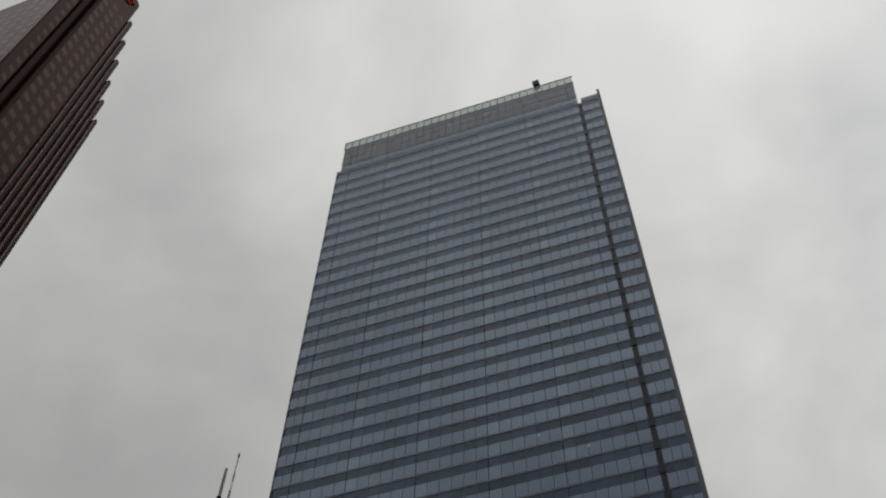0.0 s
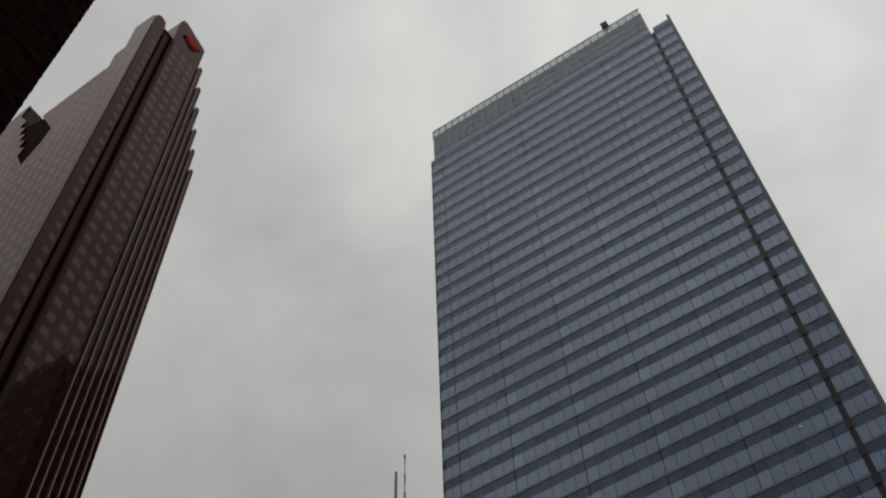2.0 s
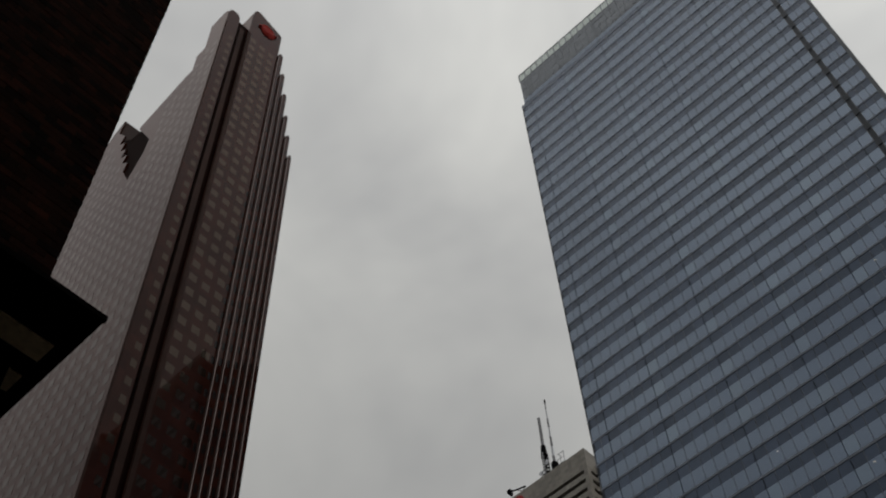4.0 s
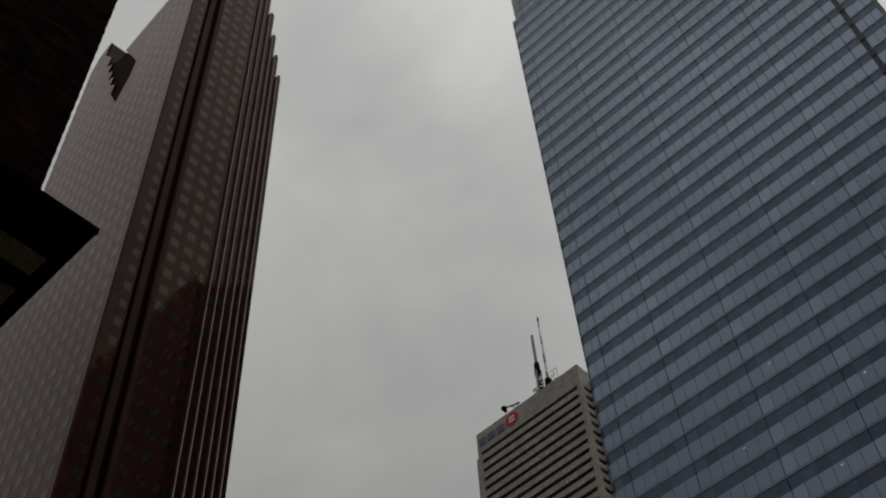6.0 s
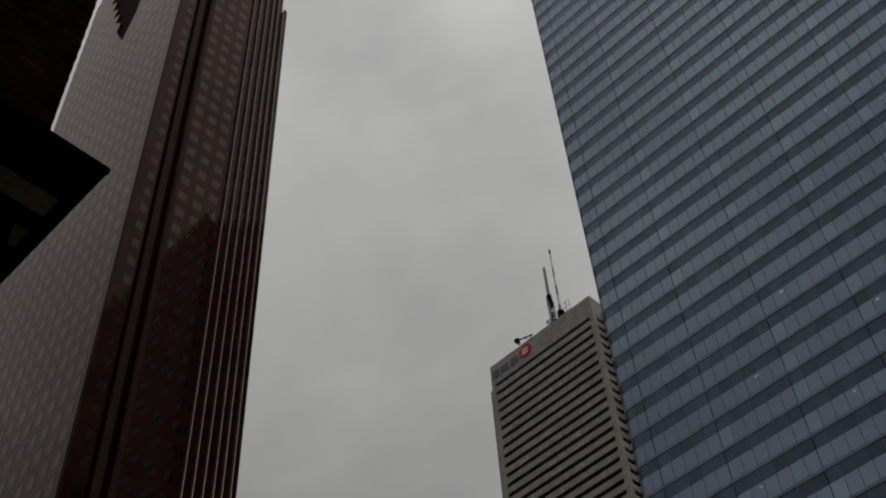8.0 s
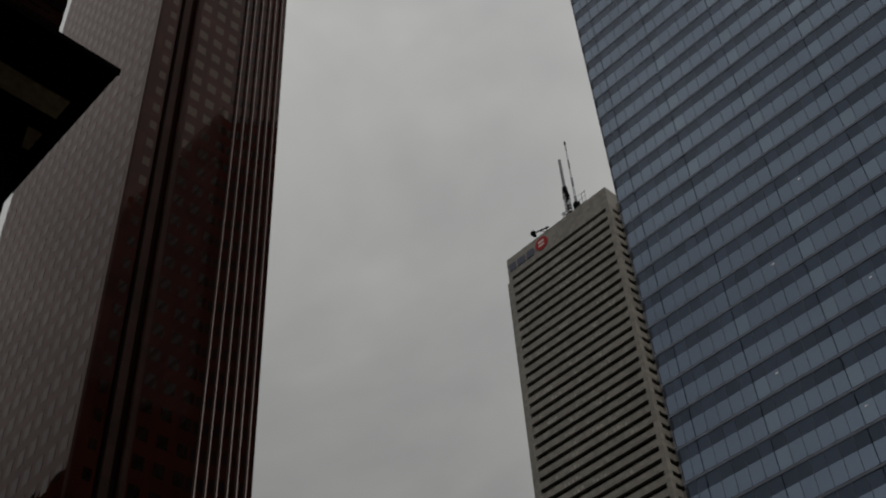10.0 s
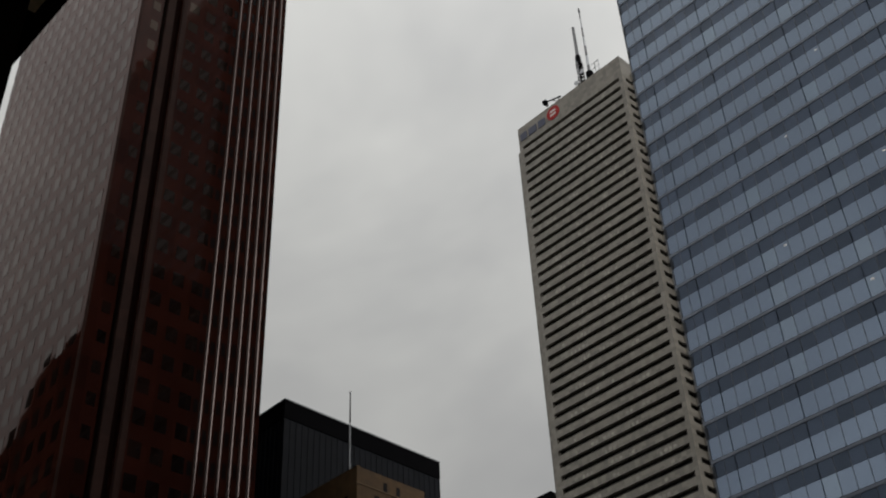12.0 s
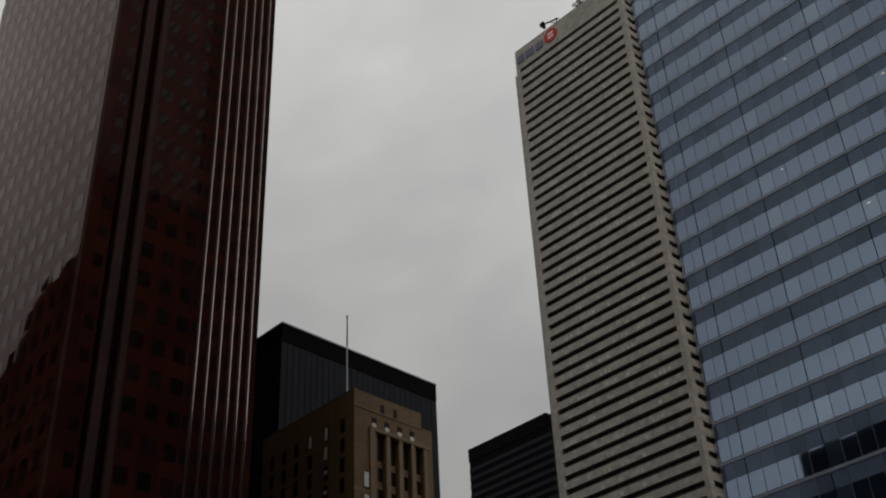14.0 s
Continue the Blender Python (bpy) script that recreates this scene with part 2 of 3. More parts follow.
# ---------------------------------------------------------------- tools
class Shape:
    """Gathers boxes, prisms and tubes into one mesh."""

    def __init__(self):
        self.v, self.f = [], []

    def box(self, x0, x1, y0, y1, z0, z1):
        o = len(self.v)
        self.v += [(x, y, z) for z in (z0, z1) for x, y in ((x0, y0), (x1, y0), (x1, y1), (x0, y1))]
        self.f += [tuple(o + i for i in q) for q in ((3, 2, 1, 0), (4, 5, 6, 7), (0, 1, 5, 4), (1, 2, 6, 5), (2, 3, 7, 6), (3, 0, 4, 7))]
        return self

    def pane(self, x0, x1, y, z0, z1, lean, turn):
        """A pane 0.2 thick whose face leans and turns a little."""
        o, hx, hz = len(self.v), (x1 - x0) / 2, (z1 - z0) / 2
        self.box(x0, x1, y, y + 0.2, z0, z1)
        for i in (0, 1, 4, 5):
            x, yy, z = self.v[o + i]
            self.v[o + i] = (x, yy + turn * (x - x0 - hx) + lean * (z - z0 - hz), z)
        return self

    def prism(self, ring, low, high, axis="z"):
        """A ring of 2D points carried from low to high along an axis."""
        o, k = len(self.v), len(ring)
        for h in (low, high):
            for a, b in ring:
                self.v.append((a, b, h) if axis == "z" else (a, h, b) if axis == "y" else (h, a, b))
        self.f += [tuple(range(o + k - 1, o - 1, -1)), tuple(range(o + k, o + 2 * k))]
        self.f += [(o + i, o + (i + 1) % k, o + k + (i + 1) % k, o + k + i) for i in range(k)]
        return self

    def tube(self, a, b, r0, r1=None, sides=8):
        a, b = Vector(a), Vector(b)
        r1 = r0 if r1 is None else r1
        u = (b - a).normalized()
        s = u.orthogonal().normalized()
        t = u.cross(s)
        o = len(self.v)
        for p, r in ((a, r0), (b, r1)):
            for i in range(sides):
                g = 2 * math.pi * i / sides
                self.v.append(tuple(p + (s * math.cos(g) + t * math.sin(g)) * r))
        self.f += [tuple(range(o + sides - 1, o - 1, -1)), tuple(range(o + sides, o + 2 * sides))]
        self.f += [(o + i, o + (i + 1) % sides, o + sides + (i + 1) % sides, o + sides + i) for i in range(sides)]
        return self

    def mesh(self, name, material):
        me = bpy.data.meshes.new(name)
        me.from_pydata(self.v, [], self.f)
        bm = bmesh.new()
        bm.from_mesh(me)
        bmesh.ops.recalc_face_normals(bm, faces=bm.faces)
        bm.to_mesh(me)
        bm.free()
        me.materials.append(material)
        return me


def thing(name, base, label, category, group=""):
    ob = new(name)
    ob.location = base
    ob.empty_display_size = 2
    return tagged(ob, label, category, group)


def put(name, me, parent, label="", at=(0, 0, 0), kind=""):
    ob = new(name, me)
    ob.parent = parent
    root = parent
    shift = Vector((0, 0, 0))
    while root:
        shift += root.location
        root = root.parent
    ob.location = Vector(at) - shift
    return tagged(ob, label, kind=kind)


def part(name, shape, material, parent, label="", kind=""):
    return put(name, shape.mesh(name, material), parent, label, (0, 0, 0), kind)


# ---------------------------------------------------------------- ground
ground = tagged(new("ground", Shape().box(-2000, 2000, -2000, 2000, -0.5, 0.0).mesh("ground", ASPHALT)), "dark grey asphalt street between the towers", "ground", kind="structure")


# ---------------------------------------------------------------- the blue glass tower
def glass_tower():
    Y, Z = 87.1, EYE
    tower = thing("glass_tower", (-27, 110, 0), "tall blue glass office tower with dark floor bands", "building")
    left, right, slot0, slot1 = -52.9, -1.05, -4.95, -4.25
    floor_h, roof, shoulder = 4.083, 216.4 + Z, 203.6 + Z
    part("core", Shape().box(left + 0.5, slot0, Y + 0.35, Y + 44, 0, 202 + Z), MULLION, tower)
    part("upper_core", Shape().box(-52.2, slot0 - 0.1, Y + 0.35, Y + 40, 202 + Z, 213.0 + Z), MULLION, tower)
    part("side_core", Shape().box(slot1, right, Y + 0.35, Y + 44, 0, shoulder - 0.5), MULLION, tower)
    # almost flush slot; its dark colour stands for the shade of a recess
    part("shadow_slot", Shape().box(slot0, slot1, Y + 0.09, Y + 43, 0, shoulder - 1.0), SLOT, tower, "shallow vertical slot, recess shade put into its colour")
    # sills counted down from the top floor
    sills = [202.4 + Z - floor_h * i for i in range(49)]
    bays = [(left + 0.1, -50.35, 2), (-50.35, -42.65, 5), (-42.65, -33.5, 6), (-33.5, -24.35, 6), (-24.35, -15.2, 6), (-15.2, -6.5, 6), (-6.5, slot0, 1), (slot1, right, 3)]
    near, far, dark, pale = [], Shape(), Shape(), Shape()
    shared = {}
    rnd = random.Random(4)
    for k, s in enumerate(sills):
        for b, (x0, x1, count) in enumerate(bays):
            w = (x1 - x0) / count
            for i in range(count):
                a, c = x0 + i * w + 0.04, x0 + (i + 1) * w - 0.04
                dark.box(a, c, Y + 0.05, Y + 0.3, s - 1.76, s - 0.25)
                if k == len(sills) - 1:
                    continue
                z0, z1 = s - floor_h + 0.13, s - 1.79
                if i == 0 and 1 < b < 6 and rnd.random() < 0.6:
                    pale.pane(a, c, Y + 0.04, z0, z1, rnd.gauss(0, 0.0016), rnd.gauss(0, 0.0016))
                elif 33 <= k <= 42 and x0 < -14 and len(near) < 300:
                    key = round(c - a, 3)
                    if key not in shared:
                        shared[key] = Shape().box(0, key, 0, 0.22, 0, z1 - z0).mesh("pane", GLASS)
                    near.append((shared[key], (a, Y + 0.04 + rnd.uniform(-0.012, 0.012), z0)))
                else:
                    far.pane(a, c, Y + 0.04, z0, z1, rnd.gauss(0, 0.0016), rnd.gauss(0, 0.0016))
    part("spandrel_panel", dark, SPANDREL, tower, "dark grey spandrel glass bands", "stuff")
    part("window_glass", far, GLASS_FAR, tower, "blue reflecting window panes", "stuff")
    part("pale_glass", pale, GLASS_PALE, tower, "paler window panes beside the mullions", "stuff")
    top_row = Shape()
    for x0, x1, count in bays:
        top_row.box(x0 + 0.04, x1 - 0.04, Y + 0.05, Y + 0.3, sills[0] + 0.13, shoulder)
    part("top_band", top_row, SPANDREL, tower)
    # floor ledges
    ledge = Shape().box(left, slot0, Y - 0.028, Y + 0.3, -0.24, 0.05).mesh("ledge", ALU)
    ledge_side = Shape().box(slot1, right, Y - 0.028, Y + 0.3, -0.24, 0.05).mesh("ledge", ALU)
    for s in sills:
        put("ledge", ledge, tower, "", (0, 0, s))
        put("ledge", ledge_side, tower, "", (0, 0, s))
    # shadow line over each ledge, put in as a thin dark strip
    joint = Shape().box(left, slot0, Y + 0.01, Y + 0.3, 0.05, 0.12).mesh("joint", SLOT)
    for s in sills:
        put("joint", joint, tower, "", (0, 0, s))
    # upright mullions
    for b, (x0, x1, count) in enumerate(bays):
        for i in range(count + 1):
            x = x0 + (x1 - x0) * i / count
            if i in (0, count):
                top = shoulder + (8 if -52 < x < -5.3 else 0)
                part("mullion", Shape().box(x - 0.03, x + 0.03, Y + 0.0, Y + 0.2, 0, top), MULLION, tower)
            else:
                part("glazing_bar", Shape().box(x - 0.016, x + 0.016, Y + 0.02, Y + 0.2, 0, shoulder - 0.3), MULLION, tower)
    # dark clips across the slot, one to a floor
    clip = Shape().box(slot0 - 0.08, slot1 + 0.08, Y - 0.02, Y + 0.25, -1.5, -0.2).mesh("slot_clip", SLOT)
    for s in sills:
        put("slot_clip", clip, tower, "", (0, 0, s))
    # a few lit ceiling lamps seen behind the glass
    lamp = Shape().box(0, 0.3, -0.01, 0.0, 0, 0.09).mesh("ceiling_lamp", LAMP)
    for k, x in ((22, -18.2), (23, -12.4), (27, -31.0), (29, -22.4), (29, -36.8), (30, -12.8), (31, -28.1), (32, -40.1), (34, -33.0), (40, -47.4), (40, -46.2), (26, -9.3)):
        put("ceiling_lamp", lamp, tower, "small lit ceiling lamp", (x, Y + 0.02, sills[k] - 2.3))
    # crown: a tall dark screen of louvres in panels, and a low glass parapet
    post_w = (52.25 - 5.0) / 31
    for i in range(31):
        x = -52.25 + i * post_w
        panel = Shape()
        for j in range(12):
            z = shoulder + 1.7 + 0.69 * j
            panel.box(x + 0.03, x + post_w - 0.03, Y + (0.02 if j % 4 else 0.06), Y + 0.3, z + 0.03, z + 0.67)
        part("louvre_panel", panel, LOUVRE, tower, "dark grey louvred crown panel")
        part("parapet_pane", Shape().box(x + 0.10, x + post_w - 0.10, Y + 0.02, Y + 0.05, 213.45 + Z, 216.15 + Z), CLEAR, tower)
        part("parapet_post", Shape().box(x - 0.10, x + 0.10, Y - 0.04, Y + 0.1, 213.3 + Z, 216.2 + Z), MULLION, tower)
    part("crown_backing", Shape().box(-52.2, slot0 - 0.05, Y + 0.2, Y + 0.34, shoulder + 1.6, 213.3 + Z), LOUVRE, tower)
    part("parapet_rail", Shape().box(-52.3, slot0, Y - 0.05, Y + 0.1, 216.15 + Z, 216.4 + Z), LOUVRE, tower)
    part("parapet_sill", Shape().box(-52.3, slot0, Y - 0.02, Y + 0.25, 213.25 + Z, 213.45 + Z), LOUVRE, tower)
    top_glass = Shape()
    for x0, x1, count in bays[:-1]:
        w = (x1 - x0) / count
        for i in range(count):
            top_glass.pane(max(x0 + i * w + 0.04, -52.2), x0 + (i + 1) * w - 0.04, Y + 0.04, shoulder + 0.1, shoulder + 1.6, rnd.gauss(0, 0.0016), rnd.gauss(0, 0.0016))
    part("top_glass", top_glass, GLASS_FAR, tower, kind="stuff")
    part("side_screen", Shape().box(slot1, right, Y + 0.05, Y + 0.3, 203.6 + Z, 204.6 + Z), LOUVRE, tower)
    # fin at the far corner and the plain end walls
    part("corner_fin", Shape().box(right, -0.55, Y - 0.1, Y + 2.0, 0, 206.2 + Z), CONCRETE, tower, "grey corner fin rising over the roof edge")
    end = Shape()
    for s in sills[:-1]:
        end.box(left + 0.02, left + 0.5, Y + 0.4, Y + 44, s - 1.6, s)
    part("end_bands", end, SPANDREL, tower)
    part("end_glass", Shape().box(left + 0.16, left + 0.5, Y + 0.4, Y + 43.8, 0, shoulder - 1), GLASS_FAR, tower)
    part("edge_trim", Shape().box(left - 0.04, left + 0.13, Y + 0.0, Y + 0.42, 0, shoulder), MULLION, tower)
    # notched edge: small returns at each floor
    for s in sills[:-1]:
        part("edge_return", Shape().box(left - 0.02, left + 0.30, Y - 0.03, Y + 0.3, s - 1.8, s - 0.5), SLOT, tower)
    for mesh, at in near:
        ob = put("pane", mesh, tower, "", at)
        ob.rotation_euler = (rnd.gauss(0, 0.0016), 0, rnd.gauss(0, 0.0016))
    # roof hoist
    hoist = thing("roof_hoist", (-12.2, Y + 1, 216.4 + Z), "small dark window-cleaning hoist on the tower roof", "hoist")
    part("mast", Shape().box(-12.35, -12.05, Y + 0.8, Y + 1.1, 215 + Z, 217.5 + Z), STEEL, hoist)
    part("cab", Shape().box(-12.8, -11.6, Y - 0.3, Y + 1.1, 217.4 + Z, 217.85 + Z), STEEL, hoist)
    part("top_plate", Shape().box(-12.8, -11.5, Y - 0.3, Y + 1.1, 218.45 + Z, 219.0 + Z), STEEL, hoist)
    part("cab_back", Shape().box(-12.6, -11.8, Y + 0.4, Y + 0.9, 217.8 + Z, 218.5 + Z), POLE, hoist)


glass_tower()


# ---------------------------------------------------------------- the red granite tower
def granite_tower():
    Z, X, Y = EYE, -101.0, 45.3
    tower = thing("granite_tower", (-120, 60, 0), "tall red granite office tower with stepped edge", "building")
    y_strip, y_main, y_end = 48.6, 51.7, 60.75
    # main shaft behind the facades
    part("shaft", Shape().prism([(-144.5, Y + 2.9), (X - 1.5, Y + 2.9), (X - 1.5, y_end - 0.2), (-144.5, 82)], 0, 236 + Z), GRANITE, tower)
    # broad face with its broken top line
    notch = [(-119.8, 223.8), (-120.4, 218.3), (-123.3, 210.6), (-127.6, 219.6), (-127.0, 222.8), (-129.8, 226.0), (-129.0, 229.0),
             (-131.9, 231.0), (-130.9, 234.0), (-133.9, 236.9), (-133.0, 240.0), (-136.0, 242.8), (-135.0, 246.0), (-139.4, 253.2)]
    outline = [(X, 0), (X, 263.0 + Z), (X - 0.7, 264.8 + Z), (X - 2.0, 265.7 + Z), (-107.6, 265.2 + Z), (-107.3, 252.2 + Z), (-110.2, 251.6 + Z), (-110.0, 243.9 + Z), (-112.4, 243.8 + Z), (-127.9, 239.8 + Z)]
    outline += [(a, b + Z) for a, b in notch] + [(-138.9, 259.2 + Z), (-142.8, 256.8 + Z), (-144.8, 252 + Z), (-144.8, 0)]
    part("broad_wall", Shape().prism(outline, Y, Y + 2.8, "y"), GRANITE, tower, "broad granite face with a broken roofline")
    # deep notch behind the broken roofline, its shade put in as darker granite
    part("notch_wall", Shape().prism([(-117.5, 207 + Z), (-117.5, 225 + Z), (-126.8, 239.7 + Z), (-128.2, 239.0 + Z), (-140.2, 250.0 + Z), (-128, 208 + Z)], Y + 0.5, Y + 2.7, "y"), GRANITE_SHADED, tower, "notch in the granite face, shade put into its colour")
    # shaded reveal, its dimness painted as a matte brown stone
    part("notch_peak", Shape().prism([(-127.7, 238.6 + Z), (-138.9, 259.1 + Z), (-139.9, 250.0 + Z), (-131.0, 239.0 + Z)], Y + 0.4, Y + 2.7, "y"), HONED_SHADED, tower, "reveal of the notch, shade put in as matte brown")
    # narrow face: strip, two grooves with a pier between, and the main panel
    part("edge_strip", Shape().prism([(Y + 0.01, 0), (Y + 0.01, 263.0 + Z), (Y + 0.4, 264.8 + Z), (Y + 1.1, 265.7 + Z), (y_strip - 0.9, 265.7 + Z), (y_strip - 0.3, 265.0 + Z), (y_strip, 263.8 + Z), (y_strip, 0)], X - 6, X + 0.02, "x"), GRANITE, tower)
    # recess shade is in the groove's darker colour
    part("groove", Shape().box(X - 6, X - 1.4, y_strip, y_main, 0, 266.0 + Z), GRANITE_SHADED, tower)
    part("groove_pier", Shape().box(X - 1.4, X - 0.3, y_strip + 0.85, y_main - 1.1, 0, 261 + Z), HONED_SHADED, tower, "unpolished brown granite pier")
    part("panel_margin", Shape().box(X - 0.5, X + 0.015, y_main - 0.02, y_main + 0.72, 0, 262 + Z), HONED_SHADED, tower, "unpolished brown granite margin")
    part("corner_margin", Shape().prism([(X - 0.02, Y - 0.02), (X + 0.03, Y + 0.03), (X + 0.03, Y + 0.35), (X - 0.02, Y + 0.35)], 0, 258 + Z), HONED_SHADED, tower, "unpolished brown granite corner")
    part("main_panel", Shape().prism([(y_main, 0), (y_main, 273.4 + Z), (y_main + 0.4, 275.4 + Z), (y_main + 1.1, 276.6 + Z), (y_main + 2.2, 276.6 + Z), (y_end - 0.3, 273.9 + Z), (y_end, 273.2 + Z), (y_end, 0)], X - 7, X, "x"), GRANITE, tower)
    # stepped teeth
    az = [148.35, 147.74, 147.15, 146.64, 146.12, 145.64]
    rx = [0.3819, 0.3952, 0.4092, 0.4246, 0.4391, 0.4539]
    y0 = y_end
    for k in range(6):
        xk = X + 0.58 * (k + 1)
        y1 = -xk * math.tan(radians(180 - az[k]))
        top = -xk / rx[k] + Z
        tooth = part("stepped_pier", Shape().prism([(y0, 0), (y0, top - 0.6), (y0 + 0.35, top), (y1 - 0.3, top), (y1, top - 0.8), (y1, 0)], xk - 14, xk, "x"), GRANITE, tower)
        part("corner_trim", Shape().prism([(xk - 0.03, y0 - 0.04), (xk + 0.04, y0 + 0.03), (xk - 0.03, y0 + 0.03)], 0, top - 0.5), TRIM, tooth, "pale polished metal corner trim")
        # thin lighter sheet that brightens the south side of each pier
        part("return_face", Shape().box(xk - 0.57, xk - 0.035, y0 - 0.012, y0 + 0.02, 0, top - 1.0), RETURN_LIT, tooth, "granite return of the pier, reflected sky put into its colour")
        slit = Shape().box(xk - 0.2, xk + 0.012, y0 + 0.38, y1 - 0.22, -0.9, 0.9).mesh("window_slit", PANE)
        for i in range(66):
            z = 152.5 + Z + 3.95 * (i - 38)
            if 40 < z < top - 5:
                put("window_slit", slit, tooth, "", (0, 0, z))
        y0 = y1
    # windows of the narrow face, each its own pane
    rows = [152.5 + Z + 3.95 * (i - 38) for i in range(67)]
    cols = (53.45, 56.15, 58.85)
    one = Shape().box(-0.15, 0.012, -0.78, 0.78, -0.95, 0.95).mesh("pane", BRONZE)
    slim = Shape().box(-0.15, 0.012, -0.55, 0.55, -0.85, 0.85).mesh("pane", BRONZE)
    rest = Shape()
    for z in rows:
        for y in cols:
            if z < 262:
                if 80 < z:
                    put("pane", one, tower, "", (X, y, z))
                else:
                    rest.box(X - 0.15, X + 0.012, y - 0.78, y + 0.78, z - 1, z + 1)
        if 80 < z < 256:
            put("pane", slim, tower, "", (X + 0.02, 47.65, z))
        else:
            rest.box(X - 0.15, X + 0.03, 47.1, 48.2, z - 0.8, z + 0.8) if z < 256 else None
    dark_pane = Shape().box(-0.15, 0.014, -0.3, 0.3, -0.85, 0.85).mesh("dark_pane", PANE)
    for z in rows:
        if 40 < z < 200:
            put("dark_pane", dark_pane, tower, "", (X, 60.28, z))
    part("lower_pane", rest, BRONZE, tower, kind="stuff")
    # windows of the broad face
    broad = Shape()
    wide = Shape().box(-0.76, 0.76, -0.014, 0.2, -1.15, 1.15).mesh("pane", GREY_PANE)
    rnd = random.Random(21)
    for j in range(16):
        x = -102.9 - 2.75 * j
        for z in rows:
            top = 258 if x > -107 else 247 if x > -110 else 238
            if x < -118.6 and z - Z > 209 and x > -126.2 - (z - Z - 213) * 0.376:
                continue
            if x < -126:
                top = 250
            if z + 1.2 < min(top, 252) + Z:
                if 66 < z < 160 and j < 13:
                    put("pane", wide, tower, "", (x, Y, z)).rotation_euler = (rnd.gauss(0, 0.004), 0, rnd.gauss(0, 0.006))
                else:
                    broad.pane(x - 0.76, x + 0.76, Y - 0.014, z - 1.15, z + 1.15, rnd.gauss(0, 0.004), rnd.gauss(0, 0.006))
    jamb = Shape()
    for j in range(16):
        for z in rows:
            if z < 205 + Z:
                jamb.box(-102.9 - 2.75 * j + 0.77, -102.9 - 2.75 * j + 0.87, Y - 0.025, Y, z - 1.15, z + 1.15)
                jamb.box(-102.9 - 2.75 * j - 0.76, -102.9 - 2.75 * j + 0.87, Y - 0.018, Y, z + 1.16, z + 1.24)
    part("window_surround", jamb, GRANITE, tower, kind="stuff")
    part("upper_pane", broad, GREY_PANE, tower, kind="stuff")
    # red emblem: a flattened globe on a dark bar
    globe = Shape()
    for i in range(4):
        k0, k1 = 1 - 0.18 * i * i / 4, i * 0.12
        globe.prism([(56.6 + 2.25 * k0 * math.cos(g), 269.7 + Z + 2.9 * k0 * math.sin(g)) for g in [2 * math.pi * n / 28 for n in range(28)]], X + k1, X + k1 + 0.12, "x")
    sign = part("emblem", globe, RED, tower, "round red globe emblem")
    part("emblem_bar", Shape().prism([(53.8, 269.1 + Z), (59.3, 270.0 + Z), (59.35, 270.35 + Z), (53.85, 269.45 + Z)], X + 0.01, X + 0.5, "x"), ROUNDEL, sign, "dark red bar across the emblem")


granite_tower()


